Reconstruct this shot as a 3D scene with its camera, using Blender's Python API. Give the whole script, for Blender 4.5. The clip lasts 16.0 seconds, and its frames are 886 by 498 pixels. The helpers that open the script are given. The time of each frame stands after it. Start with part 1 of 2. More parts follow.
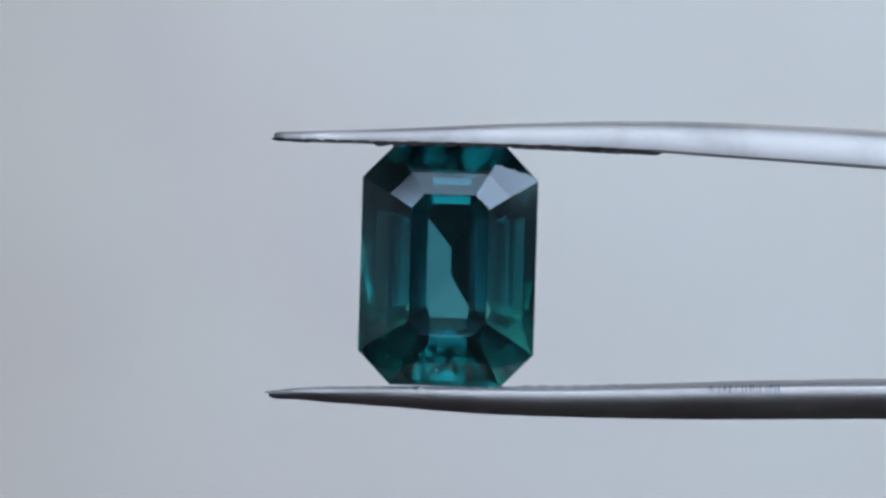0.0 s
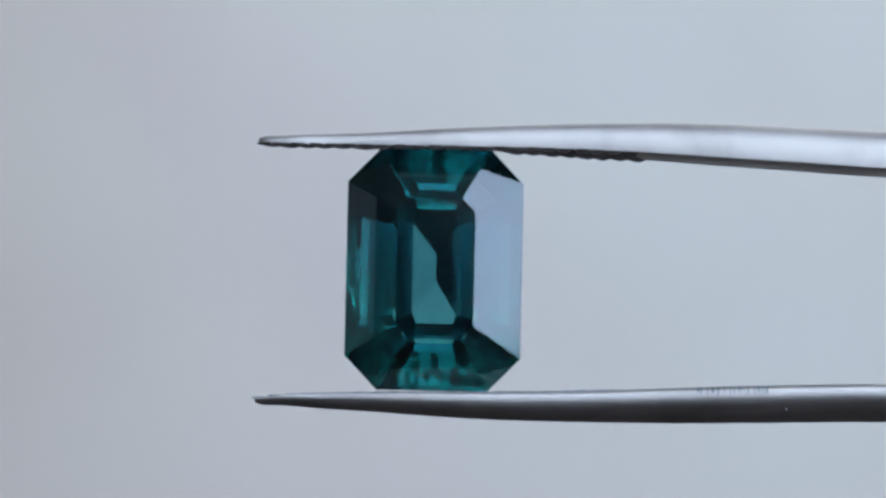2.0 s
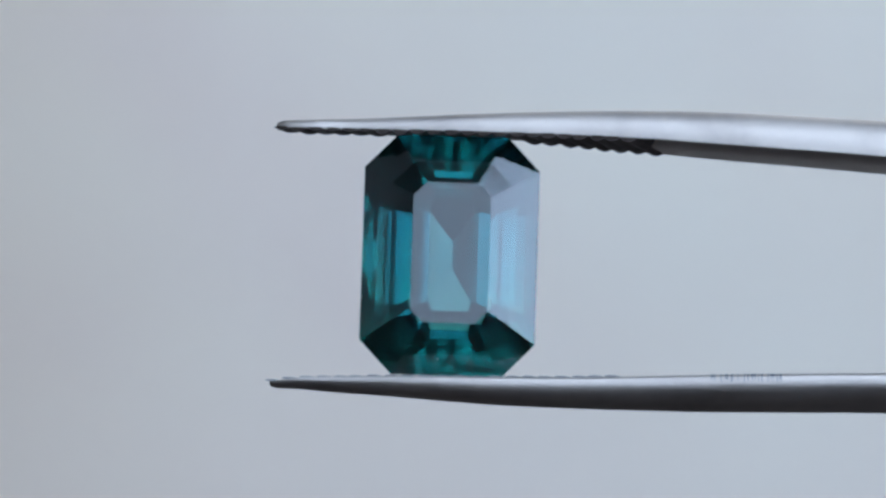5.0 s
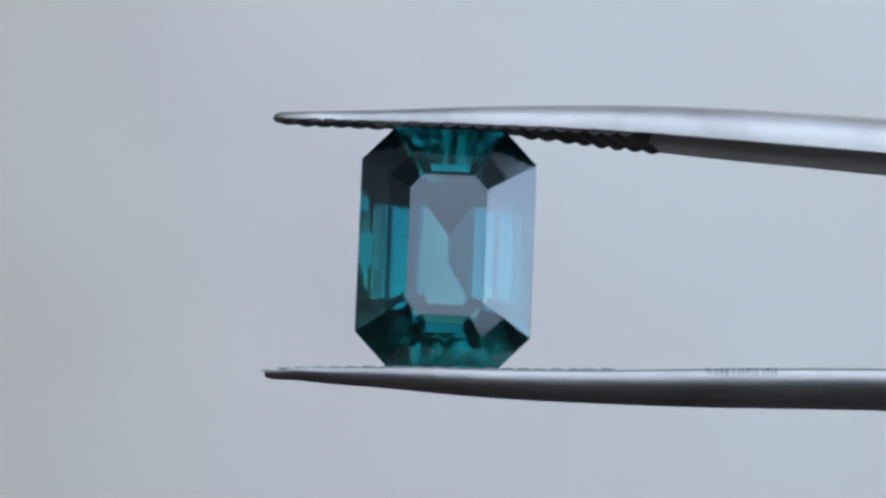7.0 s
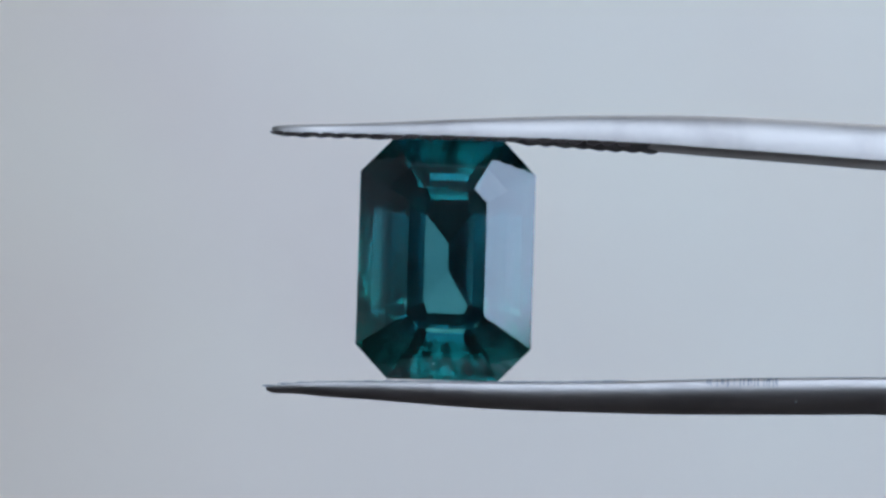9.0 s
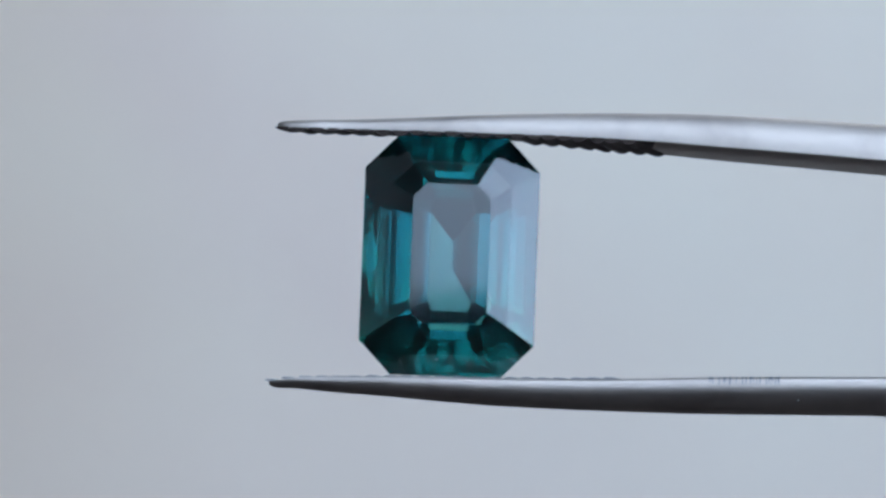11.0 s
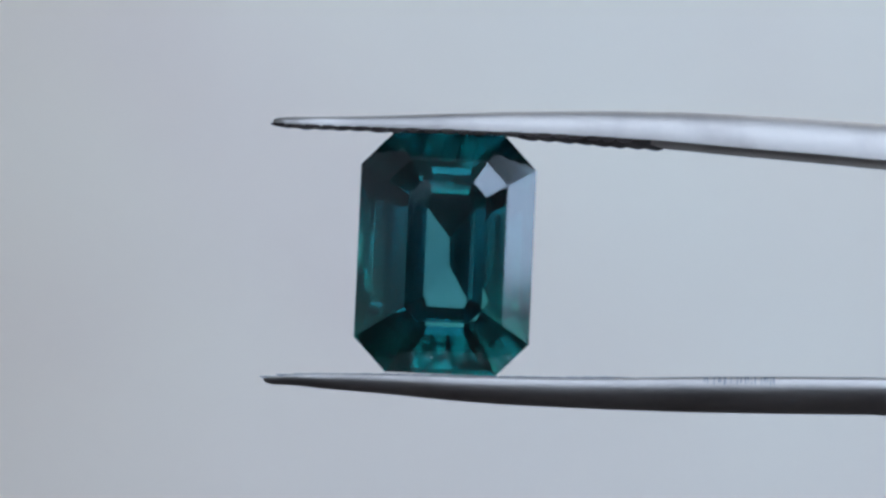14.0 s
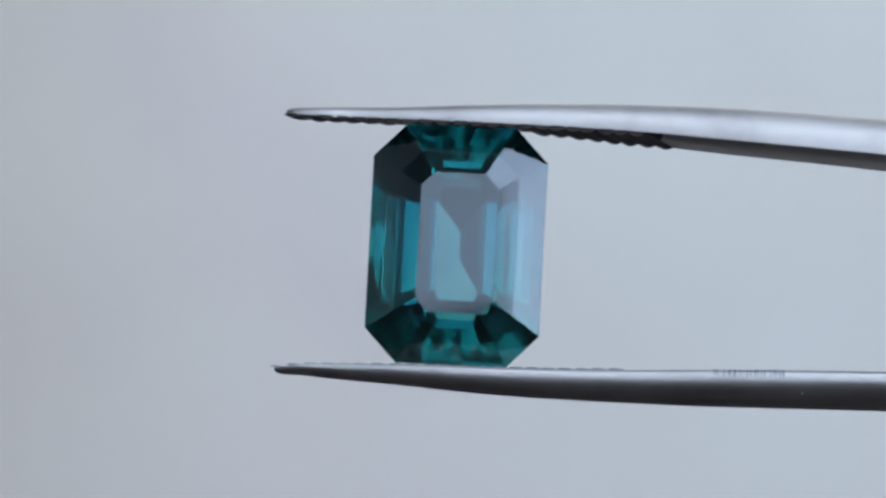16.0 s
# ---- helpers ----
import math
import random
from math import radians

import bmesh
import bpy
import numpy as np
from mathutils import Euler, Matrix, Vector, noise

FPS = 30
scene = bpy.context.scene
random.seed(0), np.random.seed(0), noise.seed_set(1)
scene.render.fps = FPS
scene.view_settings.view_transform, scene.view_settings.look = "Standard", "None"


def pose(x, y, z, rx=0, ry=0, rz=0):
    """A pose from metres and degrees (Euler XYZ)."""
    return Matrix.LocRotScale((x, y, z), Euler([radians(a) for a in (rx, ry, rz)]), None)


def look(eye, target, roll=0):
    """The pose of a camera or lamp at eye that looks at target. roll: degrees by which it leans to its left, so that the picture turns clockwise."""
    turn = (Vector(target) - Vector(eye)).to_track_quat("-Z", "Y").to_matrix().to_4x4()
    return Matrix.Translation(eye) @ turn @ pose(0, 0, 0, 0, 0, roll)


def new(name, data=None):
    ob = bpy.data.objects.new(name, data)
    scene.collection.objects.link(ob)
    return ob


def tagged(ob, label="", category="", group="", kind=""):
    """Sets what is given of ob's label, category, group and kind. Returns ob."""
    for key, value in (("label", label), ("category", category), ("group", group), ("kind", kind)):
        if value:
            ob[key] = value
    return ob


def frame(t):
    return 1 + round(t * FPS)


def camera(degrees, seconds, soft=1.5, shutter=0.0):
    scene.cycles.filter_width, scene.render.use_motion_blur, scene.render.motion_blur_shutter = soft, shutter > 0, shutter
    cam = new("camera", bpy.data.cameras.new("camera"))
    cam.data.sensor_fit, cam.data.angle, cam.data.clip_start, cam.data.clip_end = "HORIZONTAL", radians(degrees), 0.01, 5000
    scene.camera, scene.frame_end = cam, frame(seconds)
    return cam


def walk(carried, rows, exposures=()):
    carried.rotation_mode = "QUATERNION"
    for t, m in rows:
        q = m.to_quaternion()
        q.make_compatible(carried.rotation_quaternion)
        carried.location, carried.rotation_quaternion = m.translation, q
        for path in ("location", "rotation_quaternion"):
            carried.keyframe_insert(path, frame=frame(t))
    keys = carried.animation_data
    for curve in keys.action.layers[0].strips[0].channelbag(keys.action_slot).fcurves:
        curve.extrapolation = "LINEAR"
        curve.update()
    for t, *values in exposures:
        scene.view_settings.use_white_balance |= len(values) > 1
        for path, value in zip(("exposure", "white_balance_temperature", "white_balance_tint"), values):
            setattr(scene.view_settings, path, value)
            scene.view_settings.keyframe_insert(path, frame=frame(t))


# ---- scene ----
import functools

MM = 0.001
DIST = 0.1529                       # lens to stone

cam = camera(12.0, 16.0, soft=2.8)
walk(cam, [(0.0, pose(0, -DIST, 0, 90, 0, 0)), (16.0, pose(0, -DIST, 0, 90, 0, 0))])
scene.cycles.max_bounces = 32
scene.cycles.glossy_bounces = 24
scene.cycles.transmission_bounces = 24

# ---------------------------------------------------------------- light
world = bpy.data.worlds.new("world")
scene.world = world
world.use_nodes = True
sky = world.node_tree.nodes.new("ShaderNodeTexSky")
sky.sky_type, sky.sun_disc = "NISHITA", False
sky.sun_elevation, sky.sun_rotation = radians(35), radians(140)
world.node_tree.links.new(sky.outputs[0], world.node_tree.nodes["Background"].inputs[0])
world.node_tree.nodes["Background"].inputs[1].default_value = 0.08
scene.view_settings.exposure = 0.73

# room: x, y, z from and to; the stone hangs at the origin
X0, X1, Y0, Y1, Z0, Z1 = -1.3, 1.3, -1.3, 0.6, -0.95, 1.9
FRONT = (-0.26, 1.295, -0.52, 1.34)   # window behind the camera: x and z
HIGH = (0.546, 1.13)                    # its right half is lower: from x, up to z
ADDED_BOARD = (0.18, 0.83, 0.35, 0.61)        # unseen dark board added across it to block light: x and z
ADDED_BAR = (-0.075, 0.085)               # unseen dark wooden bar added along its whole width to block light: z
SIDE = (-1.295, -0.234, -0.02, 1.48)     # window at the side: y and z
FILL = (-0.10, 0.50, 0.50, 1.70)      # unseen second opening added in that wall to brighten the back wall: y and z
LEFT = (-0.964, -0.614, 0.329, 0.779)   # small unseen window added behind the camera for a glint on the stone: x and z
SKY_COLOR = (0.52, 0.70, 1.0)


def window_light(eye, target, w, h, radiance):
    lamp = bpy.data.lights.new("window_light", "AREA")
    lamp.shape, lamp.size, lamp.size_y = "RECTANGLE", w, h
    lamp.energy = radiance / SKY_COLOR[1] * math.pi * w * h
    lamp.color = SKY_COLOR
    new("window_light", lamp).matrix_world = look(eye, target)


def front_light(x0, x1, z0, z1, radiance):
    x, z = (x0 + x1) / 2, (z0 + z1) / 2
    window_light((x, Y0 - 0.02, z), (x, 0, z), x1 - x0, z1 - z0, radiance)


front_light(FRONT[0], HIGH[0], 0.0, FRONT[3], 0.92)
front_light(HIGH[0], FRONT[1], 0.0, HIGH[1], 1.8)
front_light(FRONT[0], FRONT[1], FRONT[2], 0.0, 1.0)
front_light(*LEFT, 2.4)
# the second lamp is an added fill for the back wall
for (y0, y1, z0, z1), radiance in ((SIDE, 2.2), (FILL, 6.5)):
    y, z = (y0 + y1) / 2, (z0 + z1) / 2
    window_light((X1 + 0.02, y, z), (0, y, z), y1 - y0, z1 - z0, radiance)


# ---------------------------------------------------------------- materials
def material(name, color=(0.5, 0.5, 0.5), rough=0.5, metal=0.0):
    m = bpy.data.materials.new(name)
    m.use_nodes = True
    b = m.node_tree.nodes["Principled BSDF"]
    b.inputs["Base Color"].default_value = (*color, 1)
    b.inputs["Roughness"].default_value = rough
    b.inputs["Metallic"].default_value = metal
    return m, m.node_tree, b


def coords(nt, scale):
    tc = nt.nodes.new("ShaderNodeTexCoord")
    mp = nt.nodes.new("ShaderNodeMapping")
    mp.inputs["Scale"].default_value = scale
    nt.links.new(tc.outputs["Object"], mp.inputs["Vector"])
    return mp.outputs["Vector"]


def cloud(nt, vec, scale, detail=3.0, rough=0.5):
    n = nt.nodes.new("ShaderNodeTexNoise")
    n.inputs["Scale"].default_value, n.inputs["Detail"].default_value, n.inputs["Roughness"].default_value = scale, detail, rough
    nt.links.new(vec, n.inputs["Vector"])
    return n.outputs["Fac"]


def ramp(nt, fac, stops):
    r = nt.nodes.new("ShaderNodeValToRGB")
    e = r.color_ramp.elements
    while len(e) < len(stops):
        e.new(0.5)
    for k, (p, c) in zip(e, stops):
        k.position, k.color = p, (*c, 1)
    nt.links.new(fac, r.inputs["Fac"])
    return r.outputs["Color"]


def bump(nt, b, fac, strength, dist):
    n = nt.nodes.new("ShaderNodeBump")
    n.inputs["Strength"].default_value, n.inputs["Distance"].default_value = strength, dist
    nt.links.new(fac, n.inputs["Height"])
    nt.links.new(n.outputs["Normal"], b.inputs["Normal"])


def plaster(name, low, high, scale=2.5):
    m, nt, b = material(name, rough=0.85)
    nt.links.new(ramp(nt, cloud(nt, coords(nt, (1, 1, 1)), scale, 2.0), [(0.3, low), (0.7, high)]), b.inputs["Base Color"])
    bump(nt, b, cloud(nt, coords(nt, (1, 1, 1)), 180, 3.0), 0.15, 0.0005)
    return m


MIDTONE = plaster("grey_plaster", (0.22, 0.215, 0.20), (0.28, 0.27, 0.255))
DIM = plaster("dark_grey_plaster", (0.09, 0.088, 0.085), (0.13, 0.128, 0.12))


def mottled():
    """Pale wall with broad soft patches of grey, lilac and blue-grey; a blurred backdrop's darker left and bottom are
    put into the colour.
    """
    m, nt, b = material("pale_mottled_wall", rough=0.9)
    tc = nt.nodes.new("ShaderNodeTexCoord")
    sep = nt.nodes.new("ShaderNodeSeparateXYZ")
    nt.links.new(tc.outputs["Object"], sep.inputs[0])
    # colour darkens towards the left
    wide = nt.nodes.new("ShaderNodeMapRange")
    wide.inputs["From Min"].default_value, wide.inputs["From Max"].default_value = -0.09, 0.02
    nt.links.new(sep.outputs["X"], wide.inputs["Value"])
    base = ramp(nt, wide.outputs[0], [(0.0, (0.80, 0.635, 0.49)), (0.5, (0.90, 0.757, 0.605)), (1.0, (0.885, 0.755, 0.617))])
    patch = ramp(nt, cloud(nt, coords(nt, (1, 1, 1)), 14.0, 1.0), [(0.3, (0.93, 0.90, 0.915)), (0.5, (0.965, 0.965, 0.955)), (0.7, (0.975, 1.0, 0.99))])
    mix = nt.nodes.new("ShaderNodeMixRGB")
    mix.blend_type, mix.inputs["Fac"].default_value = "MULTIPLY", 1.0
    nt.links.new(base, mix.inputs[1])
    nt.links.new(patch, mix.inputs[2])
    # colour darkens again towards the bottom
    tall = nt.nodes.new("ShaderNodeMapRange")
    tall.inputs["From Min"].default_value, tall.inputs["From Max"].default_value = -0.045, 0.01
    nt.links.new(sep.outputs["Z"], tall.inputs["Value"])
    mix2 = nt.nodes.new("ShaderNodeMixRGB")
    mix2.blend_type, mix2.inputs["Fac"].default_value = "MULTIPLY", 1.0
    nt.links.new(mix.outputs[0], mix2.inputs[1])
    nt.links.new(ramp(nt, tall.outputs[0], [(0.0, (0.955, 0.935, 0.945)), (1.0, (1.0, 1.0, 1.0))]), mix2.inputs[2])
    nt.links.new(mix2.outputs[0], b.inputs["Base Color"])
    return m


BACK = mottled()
DESK = plaster("dark_stained_wood", (0.013, 0.009, 0.008), (0.023, 0.016, 0.013), 6.0)
DESK.node_tree.nodes["Principled BSDF"].inputs["Specular IOR Level"].default_value = 0.08
CEIL = plaster("grey_ceiling_paint", (0.20, 0.20, 0.20), (0.25, 0.25, 0.24))
FLOOR = plaster("dark_floor", (0.05, 0.045, 0.045), (0.08, 0.07, 0.07))
FRAME = material("white_frame_paint", (0.75, 0.75, 0.74), 0.4)[0]
BLACK = material("black_lens_coating", (0.012, 0.012, 0.014), 0.45)[0]


def steel():
    m, nt, b = material("satin_steel", (0.66, 0.66, 0.68), 0.24, 1.0)
    v = coords(nt, (60, 900, 900))
    nt.links.new(ramp(nt, cloud(nt, v, 3.0, 4.0), [(0.25, (0.40, 0.40, 0.40)), (0.8, (0.50, 0.50, 0.50))]), b.inputs["Roughness"])
    stain = cloud(nt, coords(nt, (1, 1, 1)), 260, 4.0, 0.6)
    nt.links.new(ramp(nt, stain, [(0.28, (0.50, 0.43, 0.38)), (0.45, (0.61, 0.53, 0.465)), (0.8, (0.66, 0.575, 0.505))]), b.inputs["Base Color"])
    bump(nt, b, cloud(nt, coords(nt, (300, 1500, 1500)), 4.0, 3.0), 0.05, 0.00002)
    return m


STEEL = steel()


def ground_metal(name, low, high):
    m, nt, b = material(name, (0.5, 0.5, 0.51), 0.5, 1.0)
    nt.links.new(ramp(nt, cloud(nt, coords(nt, (120, 700, 700)), 3.0, 4.0), [(0.3, low), (0.7, high)]), b.inputs["Base Color"])
    return m


WORN = ground_metal("ground_steel", (0.18, 0.165, 0.155), (0.34, 0.32, 0.31))
# Darker copy: the shade under the upper grip is put into its colour.
SHADED_GRIP = ground_metal("shaded_ground_steel", (0.040, 0.030, 0.026), (0.115, 0.088, 0.076))


PIT = material("dark_pit", (0.22, 0.22, 0.23), 0.6, 0.8)[0]
DUST = material("pale_dust", (0.34, 0.33, 0.30), 0.8)[0]


def sapphire():
    m, nt, b = material("teal_sapphire", rough=0.055)
    b.inputs["Transmission Weight"].default_value = 1.0
    b.inputs["IOR"].default_value = 1.77
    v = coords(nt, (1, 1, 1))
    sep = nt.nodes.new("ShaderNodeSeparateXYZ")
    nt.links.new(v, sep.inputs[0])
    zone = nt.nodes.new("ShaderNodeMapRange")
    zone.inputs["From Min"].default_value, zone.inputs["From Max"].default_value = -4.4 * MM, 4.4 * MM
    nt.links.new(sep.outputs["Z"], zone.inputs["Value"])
    # Green to blue is the stone's own tint; the dark top is painted shade.
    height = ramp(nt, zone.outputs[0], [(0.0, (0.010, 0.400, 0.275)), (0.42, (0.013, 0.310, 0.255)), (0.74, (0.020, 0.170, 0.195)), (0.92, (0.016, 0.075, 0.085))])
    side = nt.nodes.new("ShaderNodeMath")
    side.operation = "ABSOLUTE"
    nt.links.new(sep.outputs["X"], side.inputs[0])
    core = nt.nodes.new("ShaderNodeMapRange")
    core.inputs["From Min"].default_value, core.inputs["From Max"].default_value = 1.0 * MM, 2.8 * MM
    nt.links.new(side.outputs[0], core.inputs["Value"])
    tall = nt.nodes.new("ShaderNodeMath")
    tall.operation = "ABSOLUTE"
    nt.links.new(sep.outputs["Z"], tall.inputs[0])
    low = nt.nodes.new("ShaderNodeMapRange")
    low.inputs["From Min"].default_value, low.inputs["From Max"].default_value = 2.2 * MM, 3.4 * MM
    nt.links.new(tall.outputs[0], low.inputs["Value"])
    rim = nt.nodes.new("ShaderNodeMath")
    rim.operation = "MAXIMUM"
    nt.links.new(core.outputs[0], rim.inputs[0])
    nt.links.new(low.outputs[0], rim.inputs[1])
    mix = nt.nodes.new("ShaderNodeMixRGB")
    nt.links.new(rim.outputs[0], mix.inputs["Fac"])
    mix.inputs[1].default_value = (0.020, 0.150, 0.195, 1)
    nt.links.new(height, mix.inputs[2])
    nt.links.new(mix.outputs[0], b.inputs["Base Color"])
    return m


SAPPHIRE = sapphire()


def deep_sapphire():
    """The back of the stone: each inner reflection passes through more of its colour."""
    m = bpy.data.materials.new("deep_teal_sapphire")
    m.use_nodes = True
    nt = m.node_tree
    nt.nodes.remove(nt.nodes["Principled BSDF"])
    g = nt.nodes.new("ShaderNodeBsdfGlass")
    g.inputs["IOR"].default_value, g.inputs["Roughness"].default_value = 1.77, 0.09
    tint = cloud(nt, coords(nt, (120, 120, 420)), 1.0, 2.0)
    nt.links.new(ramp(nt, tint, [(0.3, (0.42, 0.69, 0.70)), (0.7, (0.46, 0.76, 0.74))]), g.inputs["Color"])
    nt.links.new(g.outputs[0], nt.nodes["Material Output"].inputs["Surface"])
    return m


DEEP = deep_sapphire()


# ---------------------------------------------------------------- mesh helpers
def part(name, bm, mat, parent=None, label=""):
    me = bpy.data.meshes.new(name)
    bm.normal_update()
    bm.to_mesh(me)
    bm.free()
    for m in (mat if isinstance(mat, (list, tuple)) else [mat]):
        me.materials.append(m)
    ob = new(name, me)
    if parent:
        ob.parent = parent
    return tagged(ob, label) if label else ob


def box(bm, x0, x1, y0, y1, z0, z1):
    v = [bm.verts.new(p) for p in ((x0, y0, z0), (x1, y0, z0), (x1, y1, z0), (x0, y1, z0), (x0, y0, z1), (x1, y0, z1), (x1, y1, z1), (x0, y1, z1))]
    for f in ((3, 2, 1, 0), (4, 5, 6, 7), (0, 1, 5, 4), (1, 2, 6, 5), (2, 3, 7, 6), (3, 0, 4, 7)):
        bm.faces.new([v[i] for i in f])


# ---------------------------------------------------------------- room
TH = 0.12


def shell():
    bm = bmesh.new()
    box(bm, X0 - TH, X1 + TH, Y0 - TH, Y1 + TH, Z0 - TH, Z0)
    tagged(part("floor", bm, FLOOR), "dark brown plain floor of the room", "floor", kind="structure")
    bm = bmesh.new()
    box(bm, X0 - TH, X1 + TH, Y0 - TH, Y1 + TH, Z1, Z1 + TH)
    tagged(part("ceiling", bm, CEIL), "plain grey painted ceiling", "ceiling", kind="structure")
    bm = bmesh.new()
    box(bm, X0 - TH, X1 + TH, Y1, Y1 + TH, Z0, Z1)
    tagged(part("wall_north", bm, BACK), "pale grey plain wall, softly mottled, darker towards left and bottom", "wall", kind="structure")
    bm = bmesh.new()
    box(bm, X0 - TH, X0, Y0, Y1, Z0, Z1)
    tagged(part("wall_west", bm, MIDTONE), "plain mid-grey plaster wall without openings", "wall", kind="structure")
    a, b, c, d = FRONT
    bm = bmesh.new()
    e, f, g, h = LEFT
    box(bm, X0 - TH, e, Y0 - TH, Y0, Z0, Z1)
    box(bm, f, a, Y0 - TH, Y0, Z0, Z1)
    box(bm, e, f, Y0 - TH, Y0, Z0, g)
    box(bm, e, f, Y0 - TH, Y0, h, Z1)
    box(bm, b, X1 + TH, Y0 - TH, Y0, Z0, Z1)
    box(bm, a, b, Y0 - TH, Y0, Z0, c)
    box(bm, a, HIGH[0], Y0 - TH, Y0, d, Z1)
    box(bm, HIGH[0], b, Y0 - TH, Y0, HIGH[1], Z1)
    tagged(part("wall_south", bm, DIM), "plain grey plaster wall with a wide window and an added small one", "wall", kind="structure")
    bm = bmesh.new()
    box(bm, a, HIGH[0], Y0 - 0.10, Y0 - 0.07, c, d)
    box(bm, HIGH[0], b, Y0 - 0.10, Y0 - 0.07, c, HIGH[1])
    w = tagged(part("window_1", bm, FRAME), "wide window filled with white daylight", "window", kind="structure")
    bm = bmesh.new()
    box(bm, a - 0.04, b + 0.04, Y0 + 0.003, Y0 + 0.05, c - 0.03, c)
    part("window_sill", bm, FRAME, w)
    # added blocker, standing in for the dark surroundings of the lens
    bm = bmesh.new()
    box(bm, a, b, Y0 + 0.003, Y0 + 0.03, *ADDED_BAR)
    part("added_bar", bm, DESK, w, "unseen dark wooden bar added to block window light")
    # added blocker that darkens part of the window in the stone's reflections
    bm = bmesh.new()
    box(bm, ADDED_BOARD[0], ADDED_BOARD[1], Y0 + 0.003, Y0 + 0.025, ADDED_BOARD[2], ADDED_BOARD[3])
    part("board", bm, DESK, w, "unseen dark board added to block window light")
    bm = bmesh.new()
    box(bm, e, f, Y0 - 0.10, Y0 - 0.07, g, h)
    tagged(part("window_4", bm, FRAME), "unseen small window added for a bright glint on the stone", "window", kind="structure")
    a, b, c, d = SIDE
    bm = bmesh.new()
    box(bm, X1, X1 + TH, Y0, a, Z0, Z1)
    box(bm, X1, X1 + TH, b, FILL[0], Z0, Z1)
    box(bm, X1, X1 + TH, FILL[1], Y1, Z0, Z1)
    for y0, y1, z0, z1 in (SIDE, FILL):
        box(bm, X1, X1 + TH, y0, y1, Z0, z0)
        box(bm, X1, X1 + TH, y0, y1, z1, Z1)
    tagged(part("wall_east", bm, DIM), "plain grey plaster wall with a side window and an added fill opening", "wall", kind="structure")
    # window_3 is added only to brighten the back wall
    for k, (a, b, c, d) in ((2, SIDE), (3, FILL)):
        bm = bmesh.new()
        box(bm, X1 + 0.07, X1 + 0.10, a, b, c, d)
        w = tagged(part("window_%d" % k, bm, FRAME), "side window out of view, filled with white daylight", "window", kind="structure")
        bm = bmesh.new()
        box(bm, X1 - 0.05, X1 - 0.003, a - 0.03, b + 0.03, c - 0.03, c)
        part("window_sill", bm, FRAME, w)


shell()


def desk():
    """Dark work table under the stone, added unseen for dark reflections: a top on four legs."""
    top = tagged(new("work_table"), "unseen dark wooden work table, added under the tweezers for dark reflections", "table")
    top.location = (0, 0, Z0)
    high = 0.89
    bm = bmesh.new()
    box(bm, -0.58, 0.75, -0.15, 0.30, high - 0.03, high)
    bmesh.ops.bevel(bm, geom=bm.edges[:], offset=0.003, segments=2, affect="EDGES")
    part("tabletop", bm, DESK, top)
    for x in (-0.53, 0.70):
        for y in (-0.10, 0.25):
            bm = bmesh.new()
            box(bm, x - 0.025, x + 0.025, y - 0.025, y + 0.025, 0, high - 0.03)
            part("leg", bm, DESK, top)


desk()


def cupboard():
    """Dark tall cupboard beside the pale wall, added unseen to darken the stone: a carcass with two doors."""
    top = tagged(new("cupboard"), "unseen tall dark wooden cupboard, added against the pale wall to darken the stone", "cupboard")
    top.location = (-0.775, 0.43, Z0)
    bm = bmesh.new()
    box(bm, -0.485, 0.485, -0.09, 0.165, 0, 1.75)
    bmesh.ops.bevel(bm, geom=bm.edges[:], offset=0.004, segments=2, affect="EDGES")
    part("carcass", bm, DESK, top)
    for x in (-0.243, 0.243):
        bm = bmesh.new()
        box(bm, x - 0.232, x + 0.232, -0.112, -0.092, 0.06, 1.69)
        bmesh.ops.bevel(bm, geom=bm.edges[:], offset=0.003, segments=2, affect="EDGES")
        door = part("door", bm, DESK, top)
        bm = bmesh.new()
        box(bm, x * 0.2 - 0.006, x * 0.2 + 0.006, -0.135, -0.113, 1.05, 1.17)
        part("handle", bm, STEEL, door, "small steel handle")


cupboard()


def ring(bm, profile, n):
    """A turned body about the y axis from (y, radius) pairs, closed at both ends."""
    loops = []
    for y, r in profile:
        loops.append([bm.verts.new((r * math.cos(2 * math.pi * k / n), y, r * math.sin(2 * math.pi * k / n))) for k in range(n)])
    for p, q in zip(loops, loops[1:]):
        for k in range(n):
            bm.faces.new((p[k], p[(k + 1) % n], q[(k + 1) % n], q[k]))
    bm.faces.new(loops[0][::-1])
    bm.faces.new(loops[-1])
    bmesh.ops.recalc_face_normals(bm, faces=bm.faces)


LENS = (13.8, -2.4, 1.4)            # barrel: radius and place off the axis, millimetres


def lens():
    bm = bmesh.new()
    r = LENS[0] * MM
    y = -DIST - 3 * MM
    ring(bm, [(y, r * 0.93), (y - 1 * MM, r), (y - 40 * MM, r), (y - 42 * MM, r * 1.2), (y - 90 * MM, r * 1.2)], 48)
    bmesh.ops.translate(bm, verts=bm.verts, vec=(LENS[1] * MM, 0, LENS[2] * MM))
    tagged(part("camera_lens", bm, BLACK), "matt black macro lens barrel facing the stone", "lens")


lens()

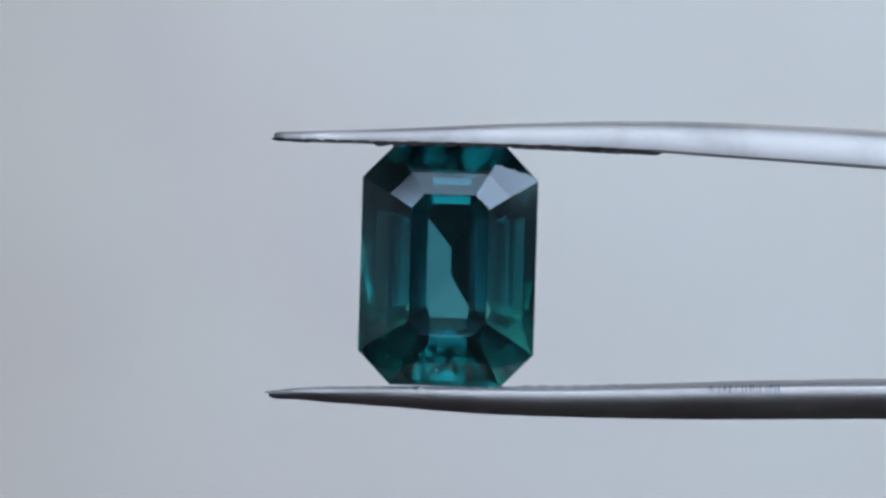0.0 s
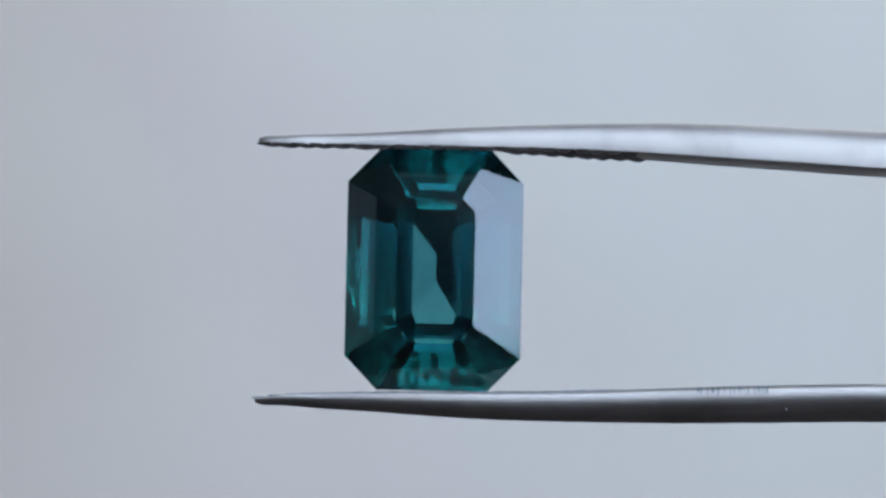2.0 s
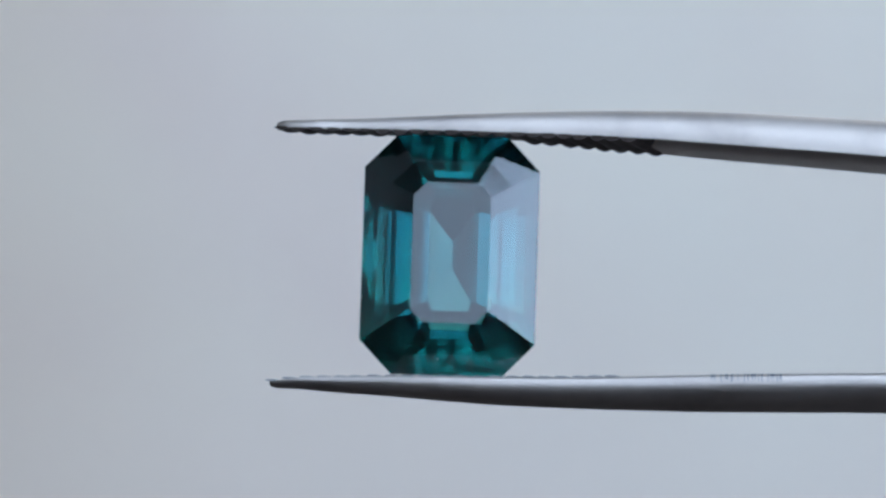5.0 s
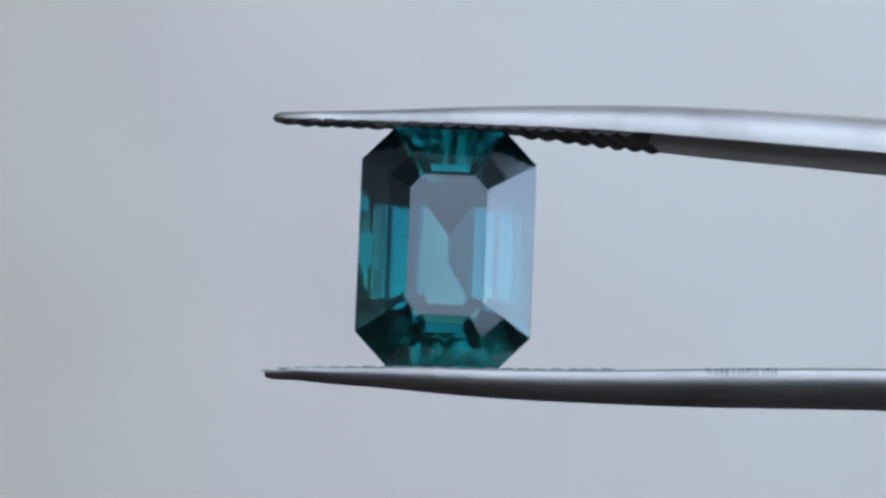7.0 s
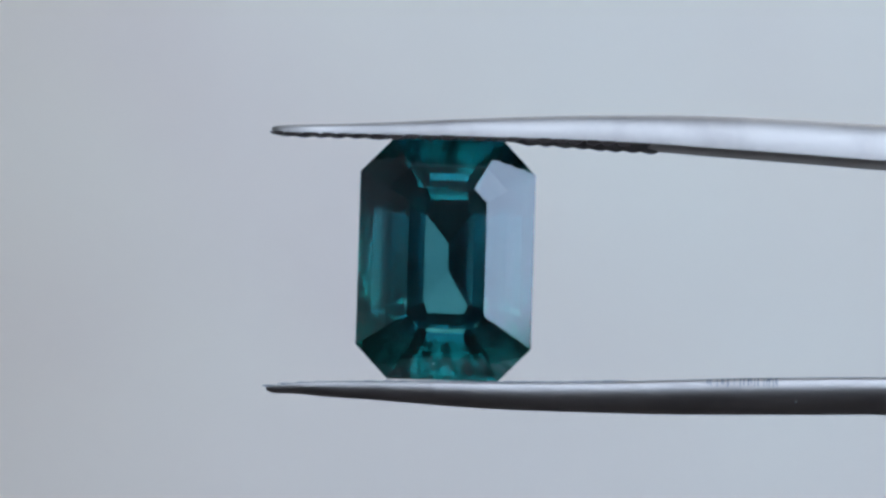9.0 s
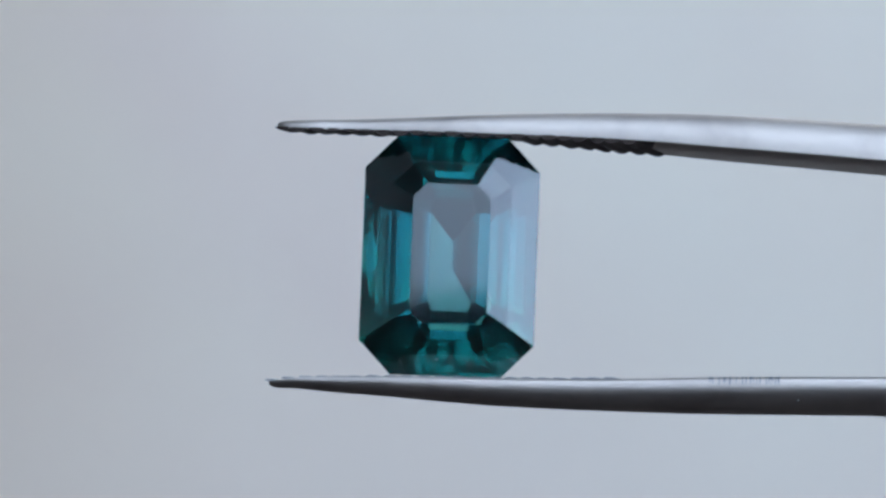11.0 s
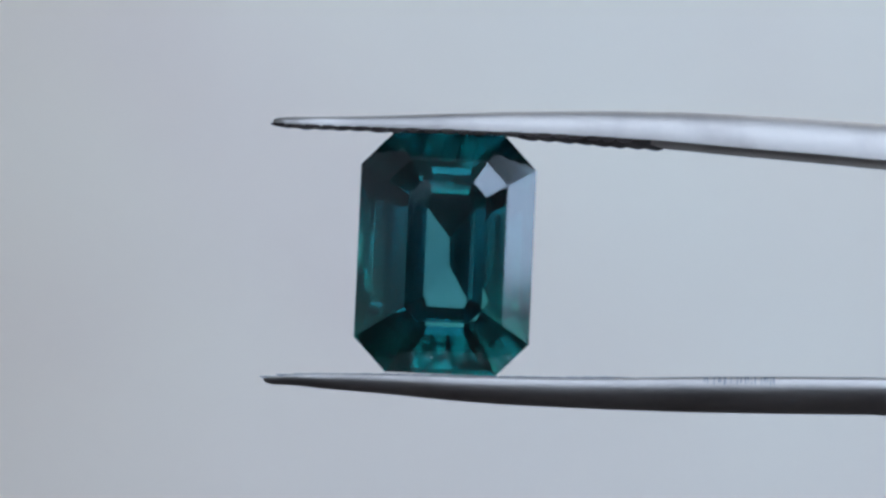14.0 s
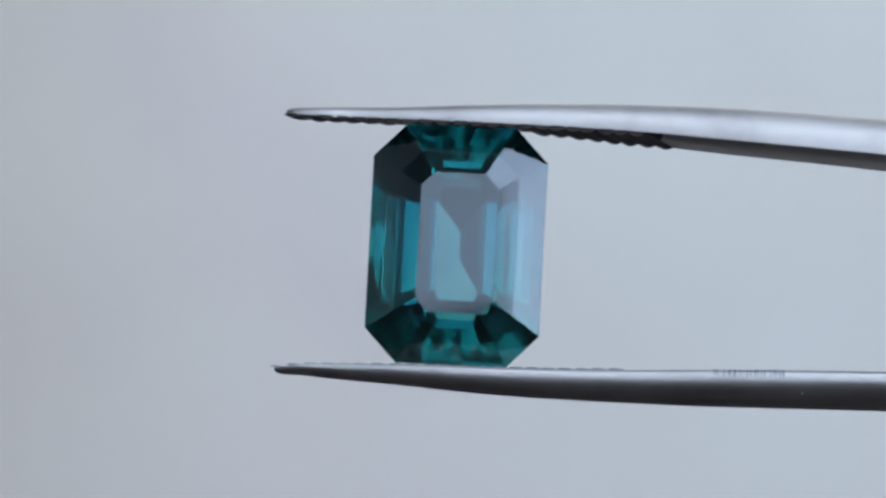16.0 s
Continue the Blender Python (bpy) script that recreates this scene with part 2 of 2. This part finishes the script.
# ---------------------------------------------------------------- tweezers
# outlines of the arms along their length, in millimetres: x, inner face z, outer face z, whole width
UPPER = [(-6.42, 4.42, 4.60, 0.7), (-6.2, 4.41, 4.66, 1.2), (-5.2, 4.40, 4.72, 1.6), (-4.0, 4.40, 4.79, 1.6), (-2.0, 4.41, 4.91, 1.9), (0.0, 4.43, 5.06, 2.15),
         (2.1, 4.44, 5.21, 2.6), (5.2, 4.42, 5.38, 4.2), (7.2, 4.38, 5.44, 5.2), (8.3, 4.33, 5.47, 5.5), (10.3, 4.24, 5.47, 5.9), (12.4, 4.15, 5.44, 6.1),
         (14.4, 4.06, 5.39, 6.3), (16.0, 3.99, 5.36, 6.5), (20.0, 3.95, 5.4, 7.2), (30.0, 4.6, 6.2, 8.6), (50.0, 6.6, 8.1, 9.6), (80.0, 5.2, 6.6, 9.0), (105.0, 1.6, 3.0, 8.0), (118.0, 0.02, 1.4, 7.0)]
LOWER = [(-6.35, 4.78, 4.92, 0.7), (-6.1, 4.74, 5.00, 1.2), (-5.3, 4.62, 5.01, 1.6), (-4.0, 4.54, 5.09, 1.6), (-2.0, 4.47, 5.17, 1.9), (0.0, 4.42, 5.28, 2.15),
         (2.1, 4.38, 5.36, 2.5), (5.2, 4.28, 5.38, 3.0), (8.3, 4.12, 5.36, 3.4), (10.3, 4.01, 5.32, 3.7), (12.4, 3.92, 5.26, 4.0),
         (14.4, 3.84, 5.20, 4.3), (16.0, 3.79, 5.16, 4.6), (20.0, 3.8, 5.2, 5.5), (30.0, 4.6, 6.2, 8.6), (50.0, 6.6, 8.1, 9.6), (80.0, 5.2, 6.6, 9.0), (105.0, 1.6, 3.0, 8.0), (118.0, 0.02, 1.4, 7.0)]


def along(table, x):
    """Inner z, outer z and width at x, gliding from station to station."""
    xs = [r[0] for r in table]
    i = max(0, min(len(xs) - 2, int(np.searchsorted(xs, x)) - 1))
    out = []
    for k in (1, 2, 3):
        y = [r[k] for r in table]

        def slope(j):
            lo, hi = max(j - 1, 0), min(j + 1, len(xs) - 1)
            return (y[hi] - y[lo]) / (xs[hi] - xs[lo])
        h = xs[i + 1] - xs[i]
        u = (x - xs[i]) / h
        out.append((2 * u**3 - 3 * u**2 + 1) * y[i] + (u**3 - 2 * u**2 + u) * h * slope(i) + (3 * u**2 - 2 * u**3) * y[i + 1] + (u**3 - u**2) * h * slope(i + 1))
    return out


@functools.lru_cache
def flank_profile(n=22, low=-12.0, high=25.0, knee=0.8):
    """Half section of the upper arm, one unit tall: a nearly upright, slightly crowned flank that rolls over into the back; depth and height."""
    out, y, last = [], 0.0, 0.0
    for k in range(1, n + 1):
        z = knee * k / n
        y += math.tan(radians(low + (high - low) * (k - 0.5) / n)) * (z - last)
        out.append((y, z))
        last = z
    r = (1 - knee) / (1 - math.sin(radians(high)))
    for k in range(1, 9):
        a = radians(high + (90 - high) * k / 8)
        out.append((out[n - 1][0] + r * (math.cos(radians(high)) - math.cos(a)), knee + r * (math.sin(a) - math.sin(radians(high)))))
    return out


def arm(name, table, side, parent, label, lip, bulge, inner, inner_to, flank=False):
    """One arm: flat ground inner face, rounded outer face, thin rims; side is 1 above and -1 below."""
    bm = bmesh.new()
    first = table[0][0]
    xs = list(first + (16.0 - first) * np.linspace(0, 1, 90) ** 1.25) + list(np.linspace(17, 118, 60))
    loops, arc = [], 12
    for x in xs:
        zi, zo, w = along(table, x)
        h = w / 2
        th = zo - zi
        yc = h - min(h, 1.05)
        rim = lip * th
        pts = [(-h + 0.6 * rim, zi), (h - 0.6 * rim, zi)]
        for k in range(1, 5):
            a = math.pi / 2 * k / 4
            pts.append((h - 0.6 * rim * (1 - math.sin(a)), zi + rim * (1 - math.cos(a))))
        for y, z in (flank_profile() if flank else ()):
            pts.append((h - y * th * (1 - 0.4 * lip), zi + rim + (th - rim) * z))
        for k in range(1, 2 * arc if not flank else 1):
            a = math.pi * k / (2 * arc)
            c = math.cos(a)
            pts.append((h * math.copysign(abs(c) ** bulge, c), zi + rim + (th - rim) * math.sin(a) ** (0.9 * bulge)))
        for y, z in (flank_profile()[::-1] if flank else ()):
            pts.append((y * th * (1 - 0.4 * lip) - h, zi + rim + (th - rim) * z))
        for k in range(4, 0, -1):
            a = math.pi / 2 * k / 4
            pts.append((-h + 0.6 * rim * (1 - math.sin(a)), zi + rim * (1 - math.cos(a))))
        loops.append([bm.verts.new((x * MM, p * MM, side * q * MM)) for p, q in [(p + yc, q) for p, q in pts]])
    n = len(loops[0])
    for x, p, q in zip(xs, loops, loops[1:]):
        for k in range(n):
            f = bm.faces.new((p[k], p[(k + 1) % n], q[(k + 1) % n], q[k]))
            f.smooth = True
            f.material_index = 1 if k == 0 and x < inner_to else 0
    bm.faces.new(loops[0])
    bm.faces.new(loops[-1])
    bmesh.ops.recalc_face_normals(bm, faces=bm.faces)
    ob = part(name, bm, [STEEL, inner], parent, label)
    ob.data.set_sharp_from_angle(angle=radians(40))
    return ob


def teeth(table, side, parent, lean, tall, proud, mat):
    """Ridges ground across the inner face, each a small roof-shaped bar."""
    x, pitch = -6.05, 0.62
    rnd = random.Random(7 + side)
    while x < 6.95:
        zi, zo, w = along(table, x)
        high = tall * (1.0 if x > -2.5 else 0.5) * rnd.uniform(0.8, 1.1)
        back = min(high, 0.02) if abs(x) < 2.6 else high
        up = min(0.06, 0.2 * (zo - zi)) * rnd.uniform(0.3, 1.0)
        bm = bmesh.new()
        h, b = w / 2, pitch * 0.5
        skew = lean * h * rnd.uniform(0.9, 1.1)
        yc = w / 2 - min(w / 2, 1.05)
        ends = []
        for s in (-1, 1):
            o = x + s * skew
            if s > 0:
                high = back
            ends.append([bm.verts.new((px * MM, (yc + s * (h + proud - 0.3 * (zi + up - pz))) * MM, side * pz * MM)) for px, pz in
                         ((o - b, zi + 0.02), (o - b * 0.75, zi - high * 0.55), (o - b * 0.3, zi - high), (o + b * 0.2, zi - high * rnd.uniform(0.85, 1.0)), (o + b * 0.7, zi - high * 0.5), (o + b, zi + 0.02), (o + b * 0.5, zi + up), (o - b * 0.5, zi + up))])
        p, q = ends
        for k in range(8):
            bm.faces.new((p[k], p[(k + 1) % 8], q[(k + 1) % 8], q[k]))
        bm.faces.new(p)
        bm.faces.new(q)
        bmesh.ops.recalc_face_normals(bm, faces=bm.faces)
        part("tooth", bm, mat, parent)
        x += pitch * rnd.uniform(0.95, 1.05)


def speck(name, parent, place, r, mat, label):
    bm = bmesh.new()
    bmesh.ops.create_icosphere(bm, subdivisions=2, radius=r * MM, matrix=Matrix.Translation([c * MM for c in place]))
    part(name, bm, mat, parent, label)


def scratches(parent):
    """A patch of short upright marks filed into the upper rim of the lower arm."""
    rnd = random.Random(3)
    bm = bmesh.new()
    for _ in range(34):
        x = rnd.uniform(9.5, 12.1)
        zi, zo, w = along(LOWER, x)
        t, long = rnd.uniform(0.008, 0.018), rnd.uniform(0.08, 0.3)
        y = -1.04
        box(bm, (x - t) * MM, (x + t) * MM, (y - 0.02) * MM, (y + 0.25) * MM, (-zi - long) * MM, (-zi + 0.006) * MM)
    part("scratch_marks", bm, PIT, parent, "short dark file marks")


def tweezers():
    top = tagged(new("tweezers"), "satin steel gem tweezers with serrated tips gripping a stone", "tweezers")
    upper = arm("arm", UPPER, 1, top, "upper satin steel arm, rounded outside", 0.06, 0.86, SHADED_GRIP, 7.0, True)
    lower = arm("arm", LOWER, -1, top, "lower satin steel arm, dark underneath", 0.13, 1.07, WORN, 120.0)
    teeth(UPPER, 1, upper, 0.25, 0.15, 0.02, SHADED_GRIP)
    teeth(LOWER, -1, lower, 0.25, 0.05, -0.06, WORN)
    speck("pit", upper, (14.35, -1.02, 4.5), 0.05, PIT, "tiny dark pit")
    speck("speck", lower, (12.75, -0.98, -4.75), 0.03, DUST, "tiny pale speck")
    scratches(lower)
    return top


TWEEZERS = tweezers()


# ---------------------------------------------------------------- stone
def octagon(w, zc, xt, zt, y, xb=None, dz=0.0, dx=0.0):
    """Eight corners of a cut-corner rectangle at depth y: half width w up to height zc, half top edge xt at height zt."""
    xb = xb or xt
    pts = ((-xt, zt), (xt, zt), (w, zc), (w, -zc), (xb, -zt), (-xb, -zt), (-w, -zc), (-w, zc))
    return [Vector((p + dx, y, q + dz)) for p, q in pts]


INSIDE = Vector((0, 1.0, 0))


def plane_of(pts):
    """Normal, pointing out of the stone, and offset of the plane that lies nearest to some points."""
    p = np.array([tuple(q) for q in pts])
    c = p.mean(0)
    n = Vector(np.linalg.svd(p - c)[2][2])
    c = Vector(c)
    if n.dot(c - INSIDE) < 0:
        n = -n
    return n, n.dot(c)


def band(upper, lower):
    return [plane_of((upper[k], upper[(k + 1) % 8], lower[(k + 1) % 8], lower[k])) for k in range(8)]


def cut(planes, i):
    """The facet on plane i of the solid that all planes cut out, as a loop of corners."""
    n, c = planes[i]
    side = n.cross(Vector((0.31, 0.52, 0.79))).normalized()
    up = n.cross(side)
    mid = n * c
    loop = [mid + side * p + up * q for p, q in ((-20, -20), (20, -20), (20, 20), (-20, 20))]
    for j, (m, d) in enumerate(planes):
        if j == i or not loop:
            continue
        out = []
        for p, q in zip(loop, loop[1:] + loop[:1]):
            e, f = m.dot(p) - d, m.dot(q) - d
            if e <= 1e-9:
                out.append(p)
            if (e < -1e-9 and f > 1e-9) or (e > 1e-9 and f < -1e-9):
                out.append(p.lerp(q, e / (e - f)))
        loop = out
    return loop


def facets(name, planes, which, parent, label, mat):
    """One zone of the cut: the flat facets on some of the planes."""
    bm = bmesh.new()
    for i in which:
        loop = []
        for p in cut(planes, i):
            if not loop or (p - loop[-1]).length > 1e-4:
                loop.append(p)
        if len(loop) > 2 and (loop[0] - loop[-1]).length < 1e-4:
            loop.pop()
        if len(loop) > 2:
            f = bm.faces.new([bm.verts.new(p * MM) for p in loop])
            f.normal_update()
            if f.normal.dot(planes[i][0]) < 0:
                f.normal_flip()
    bmesh.ops.remove_doubles(bm, verts=bm.verts, dist=2e-7)
    return part(name, bm, mat, parent, label)


# pavilion: for each step from the girdle to the keel, the turn about the stone's axis, the tilt and the offset of eight facets, in degrees and millimetres
PAVILION = [
    [(0.0, 55.76, 3.703), (45.8, 51.47, 3.608), (90.0, 63.71, 2.850), (134.2, 50.14, 3.545), (-180.0, 53.63, 3.613), (-134.2, 49.34, 3.506), (-90.0, 62.71, 2.821), (-45.8, 50.64, 3.569)],
    [(0.0, 57.72, 3.735), (45.9, 47.11, 3.646), (90.0, 46.87, 2.967), (134.1, 47.11, 3.595), (-180.0, 57.72, 3.735), (-134.1, 46.25, 3.555), (-90.0, 46.87, 2.971), (-45.9, 46.25, 3.605)],
    [(0.0, 35.59, 3.791), (45.9, 43.10, 3.662), (90.0, 43.96, 3.030), (134.1, 43.10, 3.615), (-180.0, 35.59, 3.732), (-134.1, 41.89, 3.575), (-90.0, 42.40, 2.974), (-45.9, 41.89, 3.621)],
    [(0.0, 25.95, 3.730), (45.9, 22.64, 4.116), (90.0, 33.44, 3.254), (134.1, 22.35, 4.087), (-180.0, 21.65, 3.695), (-134.1, 21.97, 4.051), (-90.0, 30.69, 3.251), (-45.9, 22.25, 4.080)],
]


def gemstone():
    table = octagon(1.40, 2.04, 0.915, 2.54, -0.94, 0.96, 0.044, 0.027)
    mid = octagon(2.16, 2.517, 1.38, 3.32, -0.618, 1.38, 0.027, 0.016)
    rim = octagon(3.18, 3.145, 2.0, 4.36, -0.03)
    rim2 = octagon(3.18, 3.145, 2.0, 4.36, 0.05)
    planes = [plane_of(table)] + band(table, mid) + band(mid, rim) + band(rim, rim2)
    for step in PAVILION:
        for turn, tilt, off in step:
            t, a = radians(tilt), radians(turn)
            planes.append((Vector((math.sin(t) * math.sin(a), math.cos(t), math.sin(t) * math.cos(a))), off))
    top = tagged(new("gemstone"), "teal emerald-cut sapphire held between tweezer tips", "gemstone")
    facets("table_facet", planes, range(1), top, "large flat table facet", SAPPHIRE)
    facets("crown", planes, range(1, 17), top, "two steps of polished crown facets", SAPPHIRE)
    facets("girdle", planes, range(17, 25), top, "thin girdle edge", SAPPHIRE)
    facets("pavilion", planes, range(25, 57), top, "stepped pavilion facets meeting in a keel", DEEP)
    speck("dust_speck", top, (-0.32, -0.36, -3.77), 0.03, DUST, "tiny white dust speck")
    return top


STONE = gemstone()


# ---------------------------------------------------------------- what moves
OFF_RX, OFF_RZ = -0.53, 0.108


def held(x, y, z, rx, ry, rz):
    """Pose of the tweezers and the stone in them, in millimetres and degrees."""
    return pose(x * MM, y * MM, z * MM, rx + OFF_RX, ry, rz + OFF_RZ)


def motions():
    rows = [
    (0.0, held(0.182, -0.124, -0.609, 1.42, 1.67, -0.32)),
    (0.5, held(0.041, -0.518, -0.580, -3.13, 1.39, 1.84)),
    (1.0, held(0.052, -1.103, -0.325, -3.94, 1.63, 1.97)),
    (1.5, held(-0.310, -0.566, -0.654, -3.78, 1.37, 1.62)),
    (2.0, held(-0.318, -0.593, -0.762, -0.80, 1.32, 0.87)),
    (2.5, held(-0.125, -0.162, -0.616, 1.50, 1.46, 0.88)),
    (3.0, held(-0.184, 0.757, -0.684, 1.91, 1.65, 0.34)),
    (3.5, held(0.260, -0.566, -0.172, -3.30, 1.66, 1.20)),
    (4.0, held(0.165, -0.328, -0.210, -3.53, 1.82, 0.71)),
    (6.5, held(0.392, 0.063, -0.256, -3.70, 1.93, -0.67)),
    (7.0, held(0.105, 0.048, 0.021, -5.09, 2.37, -0.06)),
    (7.5, held(0.466, 0.120, 0.364, -5.42, 2.64, -0.28)),
    (8.0, held(0.305, -0.057, -0.105, -3.25, 2.27, -0.16)),
    (8.5, held(0.084, -0.127, -0.400, -0.70, 1.73, 0.22)),
    (11.0, held(0.237, 0.290, -0.277, -2.80, 2.22, -0.89)),
    (11.5, held(0.091, -0.080, -0.105, -3.20, 2.54, -0.91)),
    (12.0, held(0.246, 0.017, -0.306, -0.08, 2.51, -0.85)),
    (12.5, held(0.016, 0.432, -0.459, 3.56, 2.42, -1.82)),
    (13.0, held(0.105, 0.113, -0.327, 0.26, 2.49, -0.71)),
    (13.5, held(0.335, 0.011, -0.029, -3.30, 2.60, -0.77)),
    (14.0, held(0.077, -0.039, -0.177, -0.80, 2.52, -1.92)),
    (14.5, held(-0.265, -0.040, -0.572, 1.70, 2.18, -1.38)),
    (15.0, held(-0.283, 1.357, -0.934, 4.50, 1.85, -1.04)),
    (15.5, held(0.370, 0.539, -0.281, -1.05, 2.63, -0.38)),
    (16.0, held(0.490, 0.516, 0.117, -3.03, 3.01, -1.21)),
    ]
    walk(TWEEZERS, rows)
    walk(STONE, rows)


motions()
